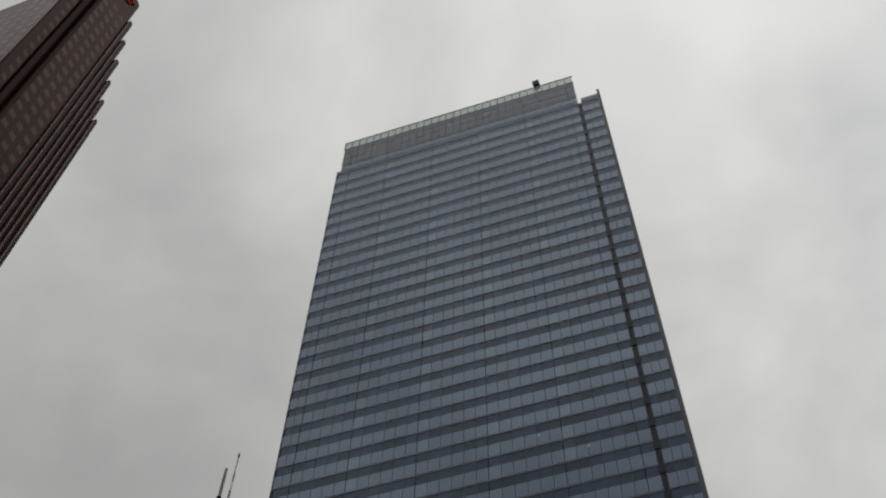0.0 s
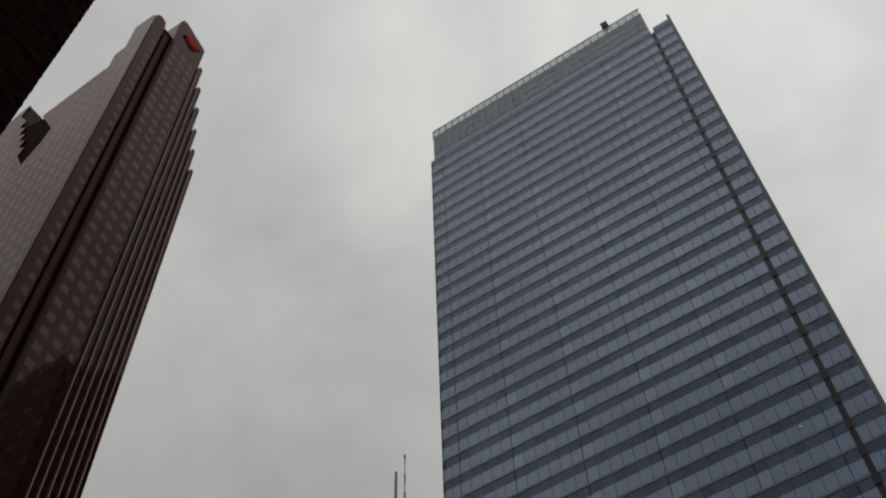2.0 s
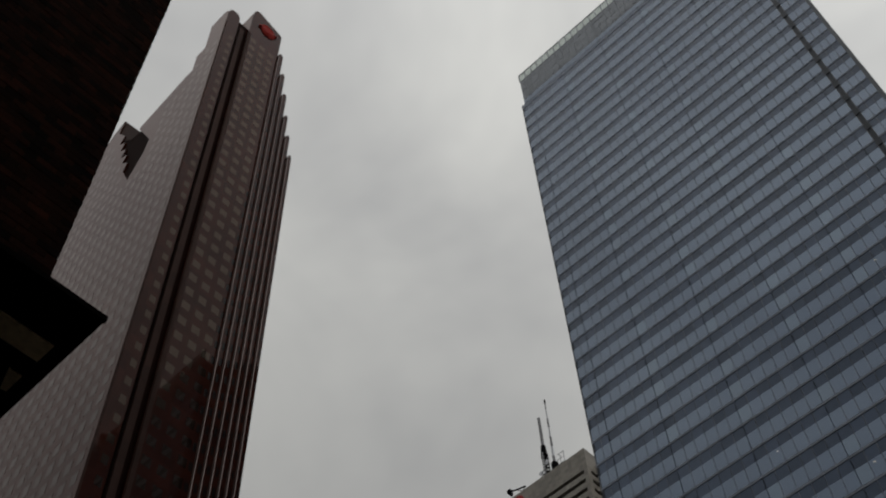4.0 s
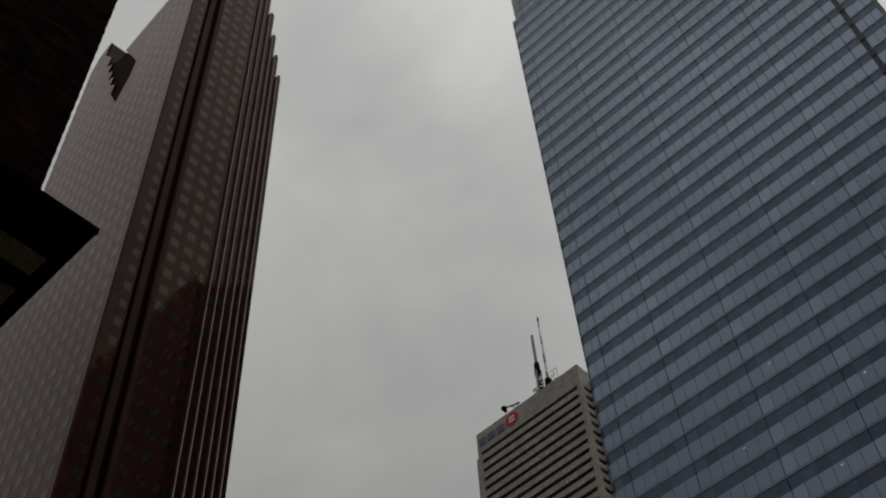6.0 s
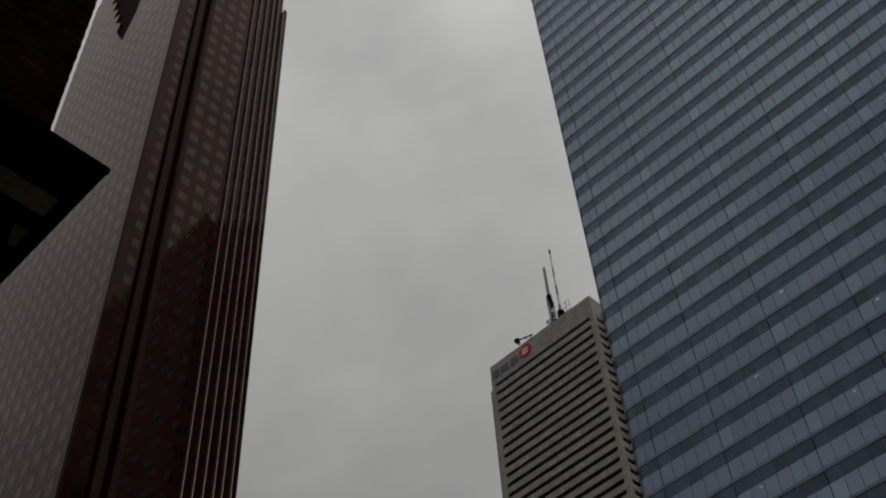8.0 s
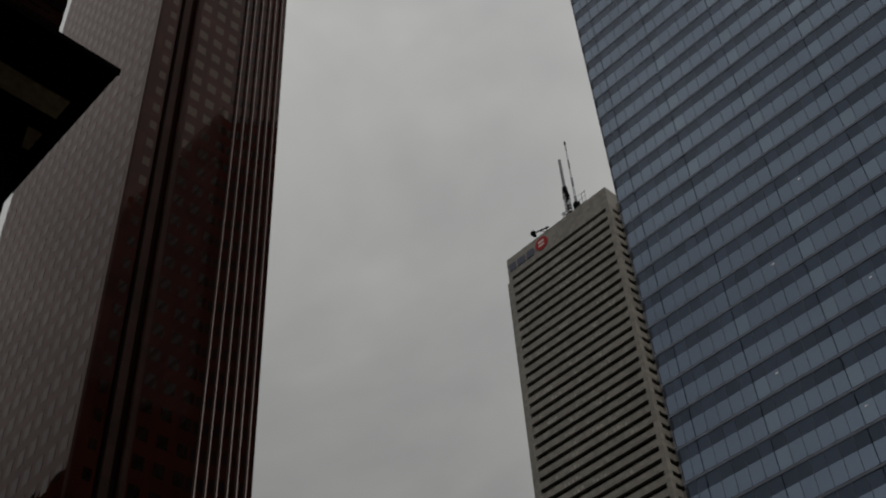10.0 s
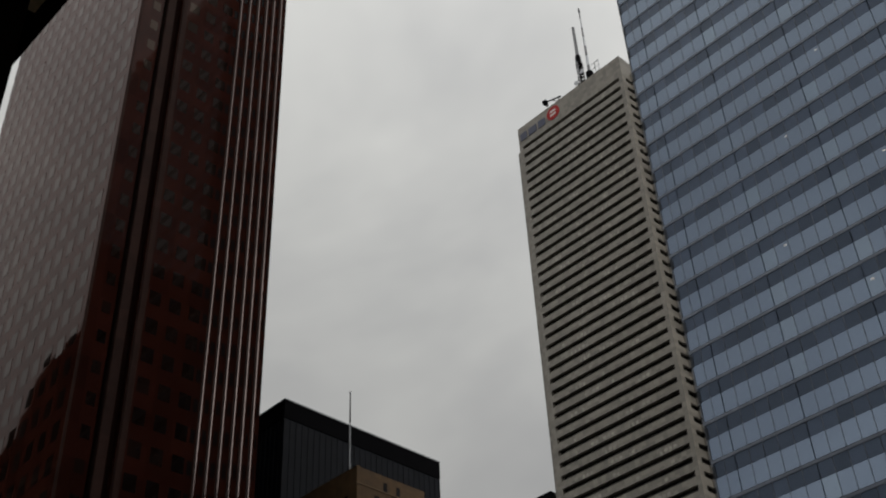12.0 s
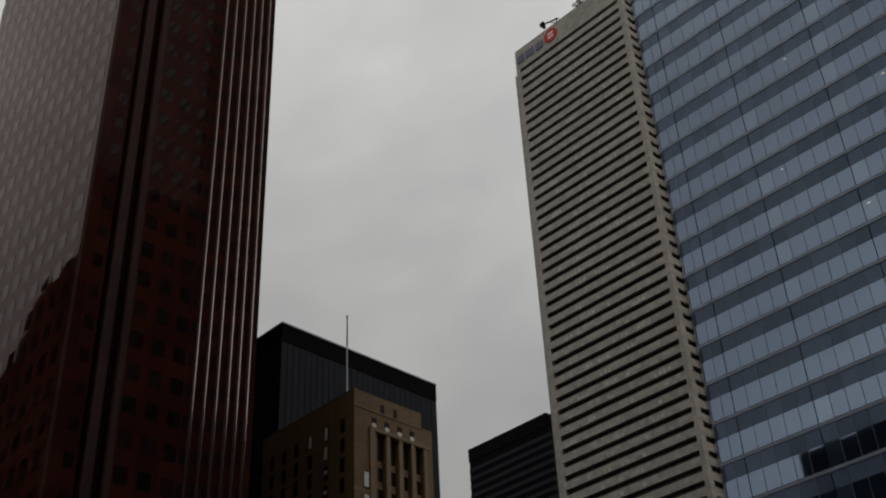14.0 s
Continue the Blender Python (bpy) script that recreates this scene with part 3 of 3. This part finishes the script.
# ---------------------------------------------------------------- the white marble tower
def marble_tower():
    Z, Y, x0, x1 = EYE, 238.0, -196.0, -148.4
    tower = thing("marble_tower", (-172, 265, 0), "tall pale marble office tower with dark window bands", "building")
    roof = 296.4 + Z
    part("glass_core", Shape().box(x0 + 1.3, x1 - 0.7, Y + 1.3, Y + 50, 0, roof - 4), DARK_GLASS, tower)
    part("notch_core", Shape().box(x0 - 4.3, x1 + 5.3, Y + 5.7, Y + 46, 0, roof - 8), DARK_GLASS, tower)
    part("parapet_wall", Shape().box(x0, x1, Y, Y + 50, 286.9 + Z, roof), MARBLE, tower, "blank marble parapet wall")
    part("notch_parapet", Shape().box(x0 - 5, x1 + 6, Y + 5, Y + 47, 286.9 + Z, 291.0 + Z), MARBLE, tower)
    part("corner_pier", Shape().box(x0, x0 + 1.7, Y, Y + 5, 0, 286.9 + Z), MARBLE, tower)
    part("corner_pier", Shape().box(x1 - 1.5, x1, Y, Y + 2.0, 0, 286.9 + Z), MARBLE, tower)
    part("notch_pier", Shape().box(x0 - 5, x0 - 3.3, Y + 5, Y + 8, 0, 286.9 + Z), MARBLE, tower)
    part("notch_pier", Shape().box(x1 + 4.2, x1 + 6, Y + 5, Y + 8, 0, 286.9 + Z), MARBLE, tower)
    pitch = 4.08
    front = Shape().box(x0 + 1.7, x1 - 1.5, Y + 0.05, Y + 1.2, -2.36, 0).mesh("spandrel", MARBLE)
    side = Shape().box(x1 - 0.6, x1 - 0.02, Y + 2.0, Y + 5.6, -2.36, 0).box(x1 - 0.6, x1 + 4.2, Y + 5.02, Y + 5.8, -2.36, 0).mesh("notch_spandrel", MARBLE)
    back = Shape().box(x0 - 3.3, x0 + 0.6, Y + 5.02, Y + 5.8, -2.36, 0).mesh("notch_spandrel", MARBLE)
    rnd = random.Random(11)
    patch = Shape().box(0, 1.1, -0.012, 0.2, -1.9, -0.9).mesh("marble_panel", MARBLE_NEW)
    patch_low = Shape().box(0, 0.8, -0.012, 0.2, -2.3, -1.25).mesh("marble_panel", MARBLE_NEW)
    for i in range(69):
        top = 285.35 + Z - pitch * i
        put("spandrel", front, tower, "", (0, 0, top))
        put("notch_spandrel", side, tower, "", (0, 0, top))
        put("notch_spandrel", back, tower, "", (0, 0, top))
        for _ in range(4):
            if rnd.random() < 0.8:
                cx = x0 + 2.0 + 1.5 * int(rnd.betavariate(1.6, 1.6) * 28)
                for k in range(rnd.choice((1, 1, 2, 3))):
                    if cx + 1.5 * k < x1 - 3:
                        put("marble_panel", patch if rnd.random() < 0.6 else patch_low, tower, "", (cx + 1.5 * k, Y + 0.05, top))
    # dark sign bars and a red roundel on the parapet
    sign = thing("roof_sign", (-188, Y, 288 + Z), "blue and red sign on the marble parapet", "sign")
    for a, b in ((-194.9, -191.9), (-191.0, -187.2), (-186.3, -183.0)):
        part("sign_bar", Shape().box(a, b, Y - 0.25, Y, 289.7 + Z, 293.0 + Z), BLUE, sign, "blue sign bar")
    disc = [(-179.0 + 2.9 * math.cos(g), 292.2 + Z + 2.9 * math.sin(g)) for g in [2 * math.pi * i / 32 for i in range(32)]]
    roundel = part("roundel", Shape().prism(disc, Y - 0.25, Y, "y"), ROUNDEL, sign, "red roundel with pale bars")
    part("roundel_bar", Shape().box(-180.3, -177.7, Y - 0.32, Y - 0.25, 292.6 + Z, 293.5 + Z), WHITE, roundel)
    part("roundel_bar", Shape().box(-180.3, -177.7, Y - 0.32, Y - 0.25, 291.0 + Z, 291.9 + Z), WHITE, roundel)
    # masts on the roof
    yb = 250.0
    big = thing("antenna_mast", (-173, yb, roof), "thick steel antenna mast with dark lattice foot", "antenna")
    legs = [(-173.2 + 1.15 * math.cos(g), yb + 1.15 * math.sin(g)) for g in (0.6, 2.7, 4.8)]
    for px, py in legs:
        part("lattice_leg", Shape().tube((px, py, roof - 1), (px, py, roof + 25), 0.34, 0.28, 6), STEEL, big)
    for i in range(10):
        z = roof + 2.5 * i
        for k in range(3):
            a, b = legs[k], legs[(k + 1) % 3]
            part("brace", Shape().tube((a[0], a[1], z), (b[0], b[1], z + 2.5), 0.14, 0.14, 5), STEEL, big)
    part("cable_tray", Shape().box(-173.5, -172.9, yb - 0.2, yb + 0.2, roof - 1, roof + 25), BLACK, big)
    for dz, dx in ((15.5, -1.9), (12.0, 1.7), (19.0, 1.5), (9.0, 2.0)):
        part("dish", Shape().tube((-173.2 + dx, yb - 1.1, roof + dz), (-173.2 + dx, yb - 0.6, roof + dz), 0.95, 0.75, 10), POLE, big, "small pale dish")
    part("collar", Shape().tube((-173.2, yb, roof + 24), (-173.2, yb, roof + 29), 1.25, 1.0, 8), BLACK, big)
    part("tube", Shape().tube((-173.2, yb, roof + 28), (-173.2, yb, roof + 45), 0.65, 0.55, 8), STEEL, big)
    for i in range(9):
        z = roof + 10 + i * 1.7
        part("bracket", Shape().box(-173.2 - 1.3 - 0.7 * rnd.random(), -173.2 + 0.9 + 0.7 * rnd.random(), yb - 0.2, yb + 0.2, z, z + 0.45), BLACK, big)
    thin = thing("antenna_mast", (-168, yb, roof), "thin red and white lattice antenna mast", "antenna")
    for i in range(10):
        z0, z1 = roof + 5.2 * i, roof + 5.2 * (i + 1)
        r = 0.75 - 0.055 * i
        part("mast_section", Shape().tube((-169.2, yb, z0), (-169.2, yb, z1), r, r - 0.05, 6), STEEL if i % 2 else POLE, thin)
    part("mast_tip", Shape().tube((-169.2, yb, roof + 50.5), (-169.2, yb, roof + 52.5), 0.4, 0.3, 6), BLACK, thin)
    part("drum", Shape().tube((-169.2, yb, roof + 11), (-169.2, yb, roof + 17), 1.4, 1.4, 8), BLACK, thin)
    array = thing("aerial_array", (-164, yb, roof), "small comb aerial on a pole", "antenna")
    part("pole", Shape().tube((-166.4, yb, roof), (-166.4, yb, roof + 20), 0.12), STEEL, array)
    for i in range(5):
        z = roof + 10 + 2.5 * i
        part("rung", Shape().tube((-167.8, yb, z), (-164.6, yb, z + 0.2), 0.10), STEEL, array)
    part("upright", Shape().tube((-164.7, yb, roof + 8), (-164.7, yb, roof + 20), 0.10), STEEL, array)
    for x, top in ((-147.6, 13.0), (-146.2, 9.0)):
        whip = thing("whip_aerial", (x, Y + 8, roof - 6), "thin whip aerial on the roof edge", "antenna")
        part("rod", Shape().tube((x, Y + 8, roof - 6), (x, Y + 8, roof + top), 0.11, 0.05, 5), STEEL, whip)
    crane = thing("roof_crane", (-180, Y + 2, roof), "dark roof crane arm over the parapet", "crane")
    part("post", Shape().tube((-176.6, Y + 1.2, roof - 0.5), (-176.6, Y + 1.2, roof + 3.2), 0.22), BLACK, crane)
    part("arm", Shape().tube((-183.0, Y + 1.0, roof + 4.6), (-175.6, Y + 1.2, roof + 2.4), 0.28), BLACK, crane)
    part("stay", Shape().tube((-180.0, Y + 1.0, roof + 3.6), (-176.6, Y + 1.2, roof + 0.8), 0.14), BLACK, crane)
    part("head", Shape().box(-183.6, -182.0, Y + 0.4, Y + 1.6, roof + 3.9, roof + 5.3), BLACK, crane)
    part("hook_block", Shape().box(-182.6, -181.7, Y + 0.6, Y + 1.4, roof + 2.4, roof + 4.0), BLACK, crane)
    for a, b in (((-173.2, yb, roof + 20), (-179, Y + 8, roof)), ((-173.2, yb, roof + 20), (-176, Y + 6, roof))):
        part("guy_wire", Shape().tube(a, b, 0.06, 0.06, 4), BLACK, big)


marble_tower()


# ---------------------------------------------------------------- black towers far off
def black_tower():
    Z = EYE
    tower = thing("black_tower", (-185, 140, 0), "black steel office tower with smoked glass", "building")
    x, y0, y1, h = -167.9, 120.8, 163.4, 125 + Z
    part("curtain_wall", Shape().box(-215, x, y0, y1, 0, h - 4.3), SMOKE, tower)
    part("roof_band", Shape().box(-215.15, x + 0.15, y0 - 0.15, y1 + 0.15, h - 4.3, h - 0.25), BLACK, tower, "black louvred roof band")
    part("roof_edge", Shape().box(-215.2, x + 0.25, y0 - 0.25, y1 + 0.25, h - 0.25, h), STEEL, tower)
    bar = Shape().box(x, x + 0.10, -0.05, 0.05, 0, h - 4.3).mesh("mullion", SMOKE)
    for i in range(29):
        put("mullion", bar, tower, "", (0, y0 + (y1 - y0) * i / 28, 0))
    bar2 = Shape().box(-0.05, 0.05, y0 - 0.10, y0, 0, h - 4.3).mesh("mullion", SMOKE)
    for i in range(24):
        put("mullion", bar2, tower, "", (x - 1.5 * i, 0, 0))


black_tower()


def far_tower():
    Z = EYE
    tower = thing("far_black_tower", (-310, 360, 0), "distant black office tower with dark floors", "building")
    x0, x1, y, h = -330.8, -283.0, 341.0, 220 + Z
    part("curtain_wall", Shape().box(x0, x1, y, y + 45, 0, h - 6), BLACK, tower)
    part("roof_band", Shape().prism([(x0 - 0.2, h - 6), (x0 - 0.2, h), (x1 - 1.5, h), (x1 + 0.2, h - 1.6), (x1 + 0.2, h - 6)], y - 0.3, y + 45, "y"), BLACK, tower)
    band = Shape().box(x0 - 0.1, x1 + 0.1, y - 0.2, y + 45, 0, 1.6).mesh("floor_band", SMOKE)
    for i in range(26):
        put("floor_band", band, tower, "", (0, 0, h - 11 - 3.9 * i))


far_tower()


# ---------------------------------------------------------------- the tan stone building
def tan_building():
    Z, x, y0 = EYE, -144.5, 120.3
    house = thing("tan_building", (-155, 128, 0), "tan limestone office block with tall window recesses", "building")
    y1, y2 = 136.6, 139.2
    top, shoulder = 100 + Z, 97.0 + Z
    # front wall with four tall openings
    bays = [(125.6 + 3.06 * i, 125.6 + 3.06 * i + 1.85) for i in range(4)]
    head, foot = 92.6 + Z, 62 + Z
    part("body", Shape().box(-172, x - 0.9, y0 + 0.9, y2 - 0.5, 0, 95 + Z).box(-172, x - 0.9, y0 + 0.9, y1 - 0.3, 95 + Z, top - 0.6), TAN, house)
    part("front_wall", Shape().prism([(y0, head), (y0, top), (y1, top), (y1, shoulder), (y2, shoulder), (y2, head)], x - 0.9, x, "x"), TAN, house)
    edges = [y0] + [v for b in bays for v in b] + [y2]
    for i in range(0, len(edges), 2):
        part("wall_pier", Shape().box(x - 0.9, x, edges[i], edges[i + 1], 0, head), TAN, house)
    for a, b in bays:
        part("recess_glass", Shape().box(x - 0.95, x - 0.75, a, b, foot - 30, head), PANE, house, "dark tall window recess")
        for z in range(8):
            part("recess_panel", Shape().box(x - 0.8, x - 0.6, a, b, head - 6.2 - 4 * z, head - 4.9 - 4 * z), TAN, house)
    # frame round the openings
    part("frame_lintel", Shape().box(x, x + 0.45, 123.7, 138.2, head + 0.1, head + 0.8), TAN_TRIM, house)
    part("frame_jamb", Shape().box(x, x + 0.4, 123.7, 124.9, 30, head + 0.2), TAN_TRIM, house)
    for a, b in bays:
        part("pilaster", Shape().box(x, x + 0.3, b + 0.12, b + 1.05, 30, head + 0.2), TAN_TRIM, house)
    # small windows over the lintel, with bright sills
    for i in range(4):
        y = 124.35 + 3.06 * i
        w = part("small_window", Shape().box(x, x + 0.03, y, y + 1.2, head + 0.95, head + 2.9), PANE, house)
        part("blind", Shape().box(x + 0.03, x + 0.06, y + 0.1, y + 1.1, head + 1.0, head + 1.8), BLIND, w)
    for y in (126.5, 129.6):
        part("small_window", Shape().box(x, x + 0.03, y, y + 0.9, head + 4.3, head + 6.1), PANE, house)
    part("string_course", Shape().box(x, x + 0.32, y0 - 0.3, 124.3, 80.6 + Z, 81.0 + Z), TAN_TRIM, house)
    part("plinth_block", Shape().box(x, x + 0.25, y0 - 0.2, 124.2, 30, 84.9 + Z), TAN, house)
    part("string_course", Shape().box(x, x + 0.12, y0 - 0.1, y1, top - 3.4, top - 3.1), TAN_TRIM, house)
    for z in (82.8, 78.6, 74.2):
        w = part("window", Shape().box(x + 0.25, x + 0.28, 122.2, 123.6, z + Z - 1.5, z + Z + 1.5), PANE, house)
        part("blind", Shape().box(x + 0.28, x + 0.31, 122.35, 123.4, z + Z - 1.2, z + Z + 1.5), BLIND, w)
    # side wall with windows
    part("side_wall", Shape().prism([(x - 0.9, 0), (x - 0.9, top), (-172, top), (-172, 0)], y0 - 0.01, y0 + 0.9, "y"), TAN, house)
    rnd = random.Random(3)
    for i in range(8):
        xx = -147.7 - 4.65 * i / (1 if i < 3 else 1.25) - (0 if i < 3 else 2.3)
        for k in range(9):
            z = 93.8 + Z - 3.8 * k
            w = part("window", Shape().box(xx - 0.6, xx + 0.6, y0 - 0.05, y0 - 0.01, z - 1.4, z + 1.3), PANE, house)
            if i == 1 and k < 4 or i == 2 and k == 0:
                part("blind", Shape().box(xx - 0.4, xx + 0.4, y0 - 0.08, y0 - 0.05, z - (1.2 if k < 2 else 0.2), z + (1.2 if k < 2 else 0.5)), BLIND, w)
    part("parapet_cap", Shape().box(-172, x + 0.05, y0 - 0.06, y0 + 0.8, top, top + 0.12), TAN_TRIM, house)
    flag = thing("flagpole", (-147, 121.2, top), "slender white flagpole on the roof corner", "flagpole")
    part("pole", Shape().tube((-147.0, 120.65, top), (-147.0, 120.65, top + 10), 0.15, 0.13), POLE, flag)
    part("upper_pole", Shape().tube((-147.0, 120.65, top + 10), (-147.0, 120.65, top + 16.2), 0.14, 0.10), BLACK, flag)
    part("finial", Shape().tube((-147.0, 120.65, top + 16.2), (-147.0, 120.65, top + 16.8), 0.18, 0.12), POLE, flag)


tan_building()


# ---------------------------------------------------------------- the near brick building
def brick_building():
    Z, x, y = EYE, -16.0, 4.94
    house = thing("brick_building", (-50, -10, 0), "tall dark brown brick building with projecting canopy", "building")
    top = 82.3
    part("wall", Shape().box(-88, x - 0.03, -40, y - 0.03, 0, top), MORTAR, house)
    h = 19.2 + Z
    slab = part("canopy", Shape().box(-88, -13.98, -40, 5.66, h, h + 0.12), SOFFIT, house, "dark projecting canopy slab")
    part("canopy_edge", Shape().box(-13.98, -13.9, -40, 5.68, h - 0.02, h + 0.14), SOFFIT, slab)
    for x0 in (-15.15, -16.25, -17.35):
        part("soffit_strip", Shape().box(x0 - 0.55, x0, -30, 5.30, h - 0.05, h + 0.02), BEIGE, slab, "beige soffit strip")
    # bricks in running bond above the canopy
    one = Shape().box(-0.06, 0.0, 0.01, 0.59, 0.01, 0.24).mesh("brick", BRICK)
    rest = Shape()
    rnd = random.Random(5)
    count = 0
    for r in range(150):
        z = h + 0.6 + r * 0.26
        for c in range(28):
            yy = y - 0.6 * (c + 1) + (0.3 if r % 2 else 0.0)
            d = rnd.uniform(-0.012, 0.012)
            if r % 2 and c == 0:
                rest.box(x - 0.06, x + d, y - 0.29, y, z + 0.01, z + 0.24)
                continue
            if z < h + 18 and c < 5 and count < 300:
                put("brick", one, house, "", (x + d, yy, z))
                count += 1
            else:
                rest.box(x - 0.06, x + d, yy + 0.01, yy + 0.59, z + 0.01, z + 0.24)
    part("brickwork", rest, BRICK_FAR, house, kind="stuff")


brick_building()


# ---------------------------------------------------------------- a plain block mirrored in the granite
def mirrored_block():
    block = thing("hidden_block", (-200, 0, 0), "plain dark office block across the street", "building")
    part("wall", Shape().prism([(-138, 0), (-138, 119), (-157, 119), (-158, 116), (-163, 116), (-163.5, 110), (-164.3, 110), (-164.8, 116), (-172, 113), (-173, 108), (-175.5, 107), (-176, 100), (-177, 100), (-177.5, 104), (-181, 102), (-230, 98), (-230, 0)], -20, 20, "y"), MORTAR, block)
    for i in range(22):
        part("floor_band", Shape().box(-230, -139, 20, 20.15, 6 + 4 * i, 7.4 + 4 * i), TAN, block)


mirrored_block()


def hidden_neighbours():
    """Plain unseen blocks that close the street, behind the granite tower, at its end and behind the viewer; three are
    added to block light and reflections.
    """
    # added out of view to keep skylight off the tan side wall
    low = thing("hidden_block", (-168, 78, 0), "plain unseen block added behind the granite tower to shade the tan side wall", "building")
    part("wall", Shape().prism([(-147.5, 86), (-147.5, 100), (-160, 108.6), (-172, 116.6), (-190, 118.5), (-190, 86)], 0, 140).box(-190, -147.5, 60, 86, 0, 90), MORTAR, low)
    west = thing("hidden_block", (-255, -60, 0), "plain dark office tower at the end of the street", "building")
    part("wall", Shape().box(-286, -224, -80, -40, 0, 120), MORTAR, west)
    # added out of view so the corner trims reflect no sky low down
    south = thing("hidden_block", (20, -120, 0), "plain unseen block added behind the viewer to cut off the trim's reflections", "building")
    part("wall", Shape().box(-30, 70, -140, -105, 0, 158).box(0, 30, -138, -110, 158, 164), MORTAR, south)
    # added out of view to darken what the glass and granite mirror
    tall = thing("hidden_block", (80, 0, 0), "plain unseen tower added behind the viewer to darken reflections", "building")
    part("wall", Shape().box(60, 100, -60, 60, 0, 222).box(64, 96, -56, 56, 222, 228), MORTAR, tall)


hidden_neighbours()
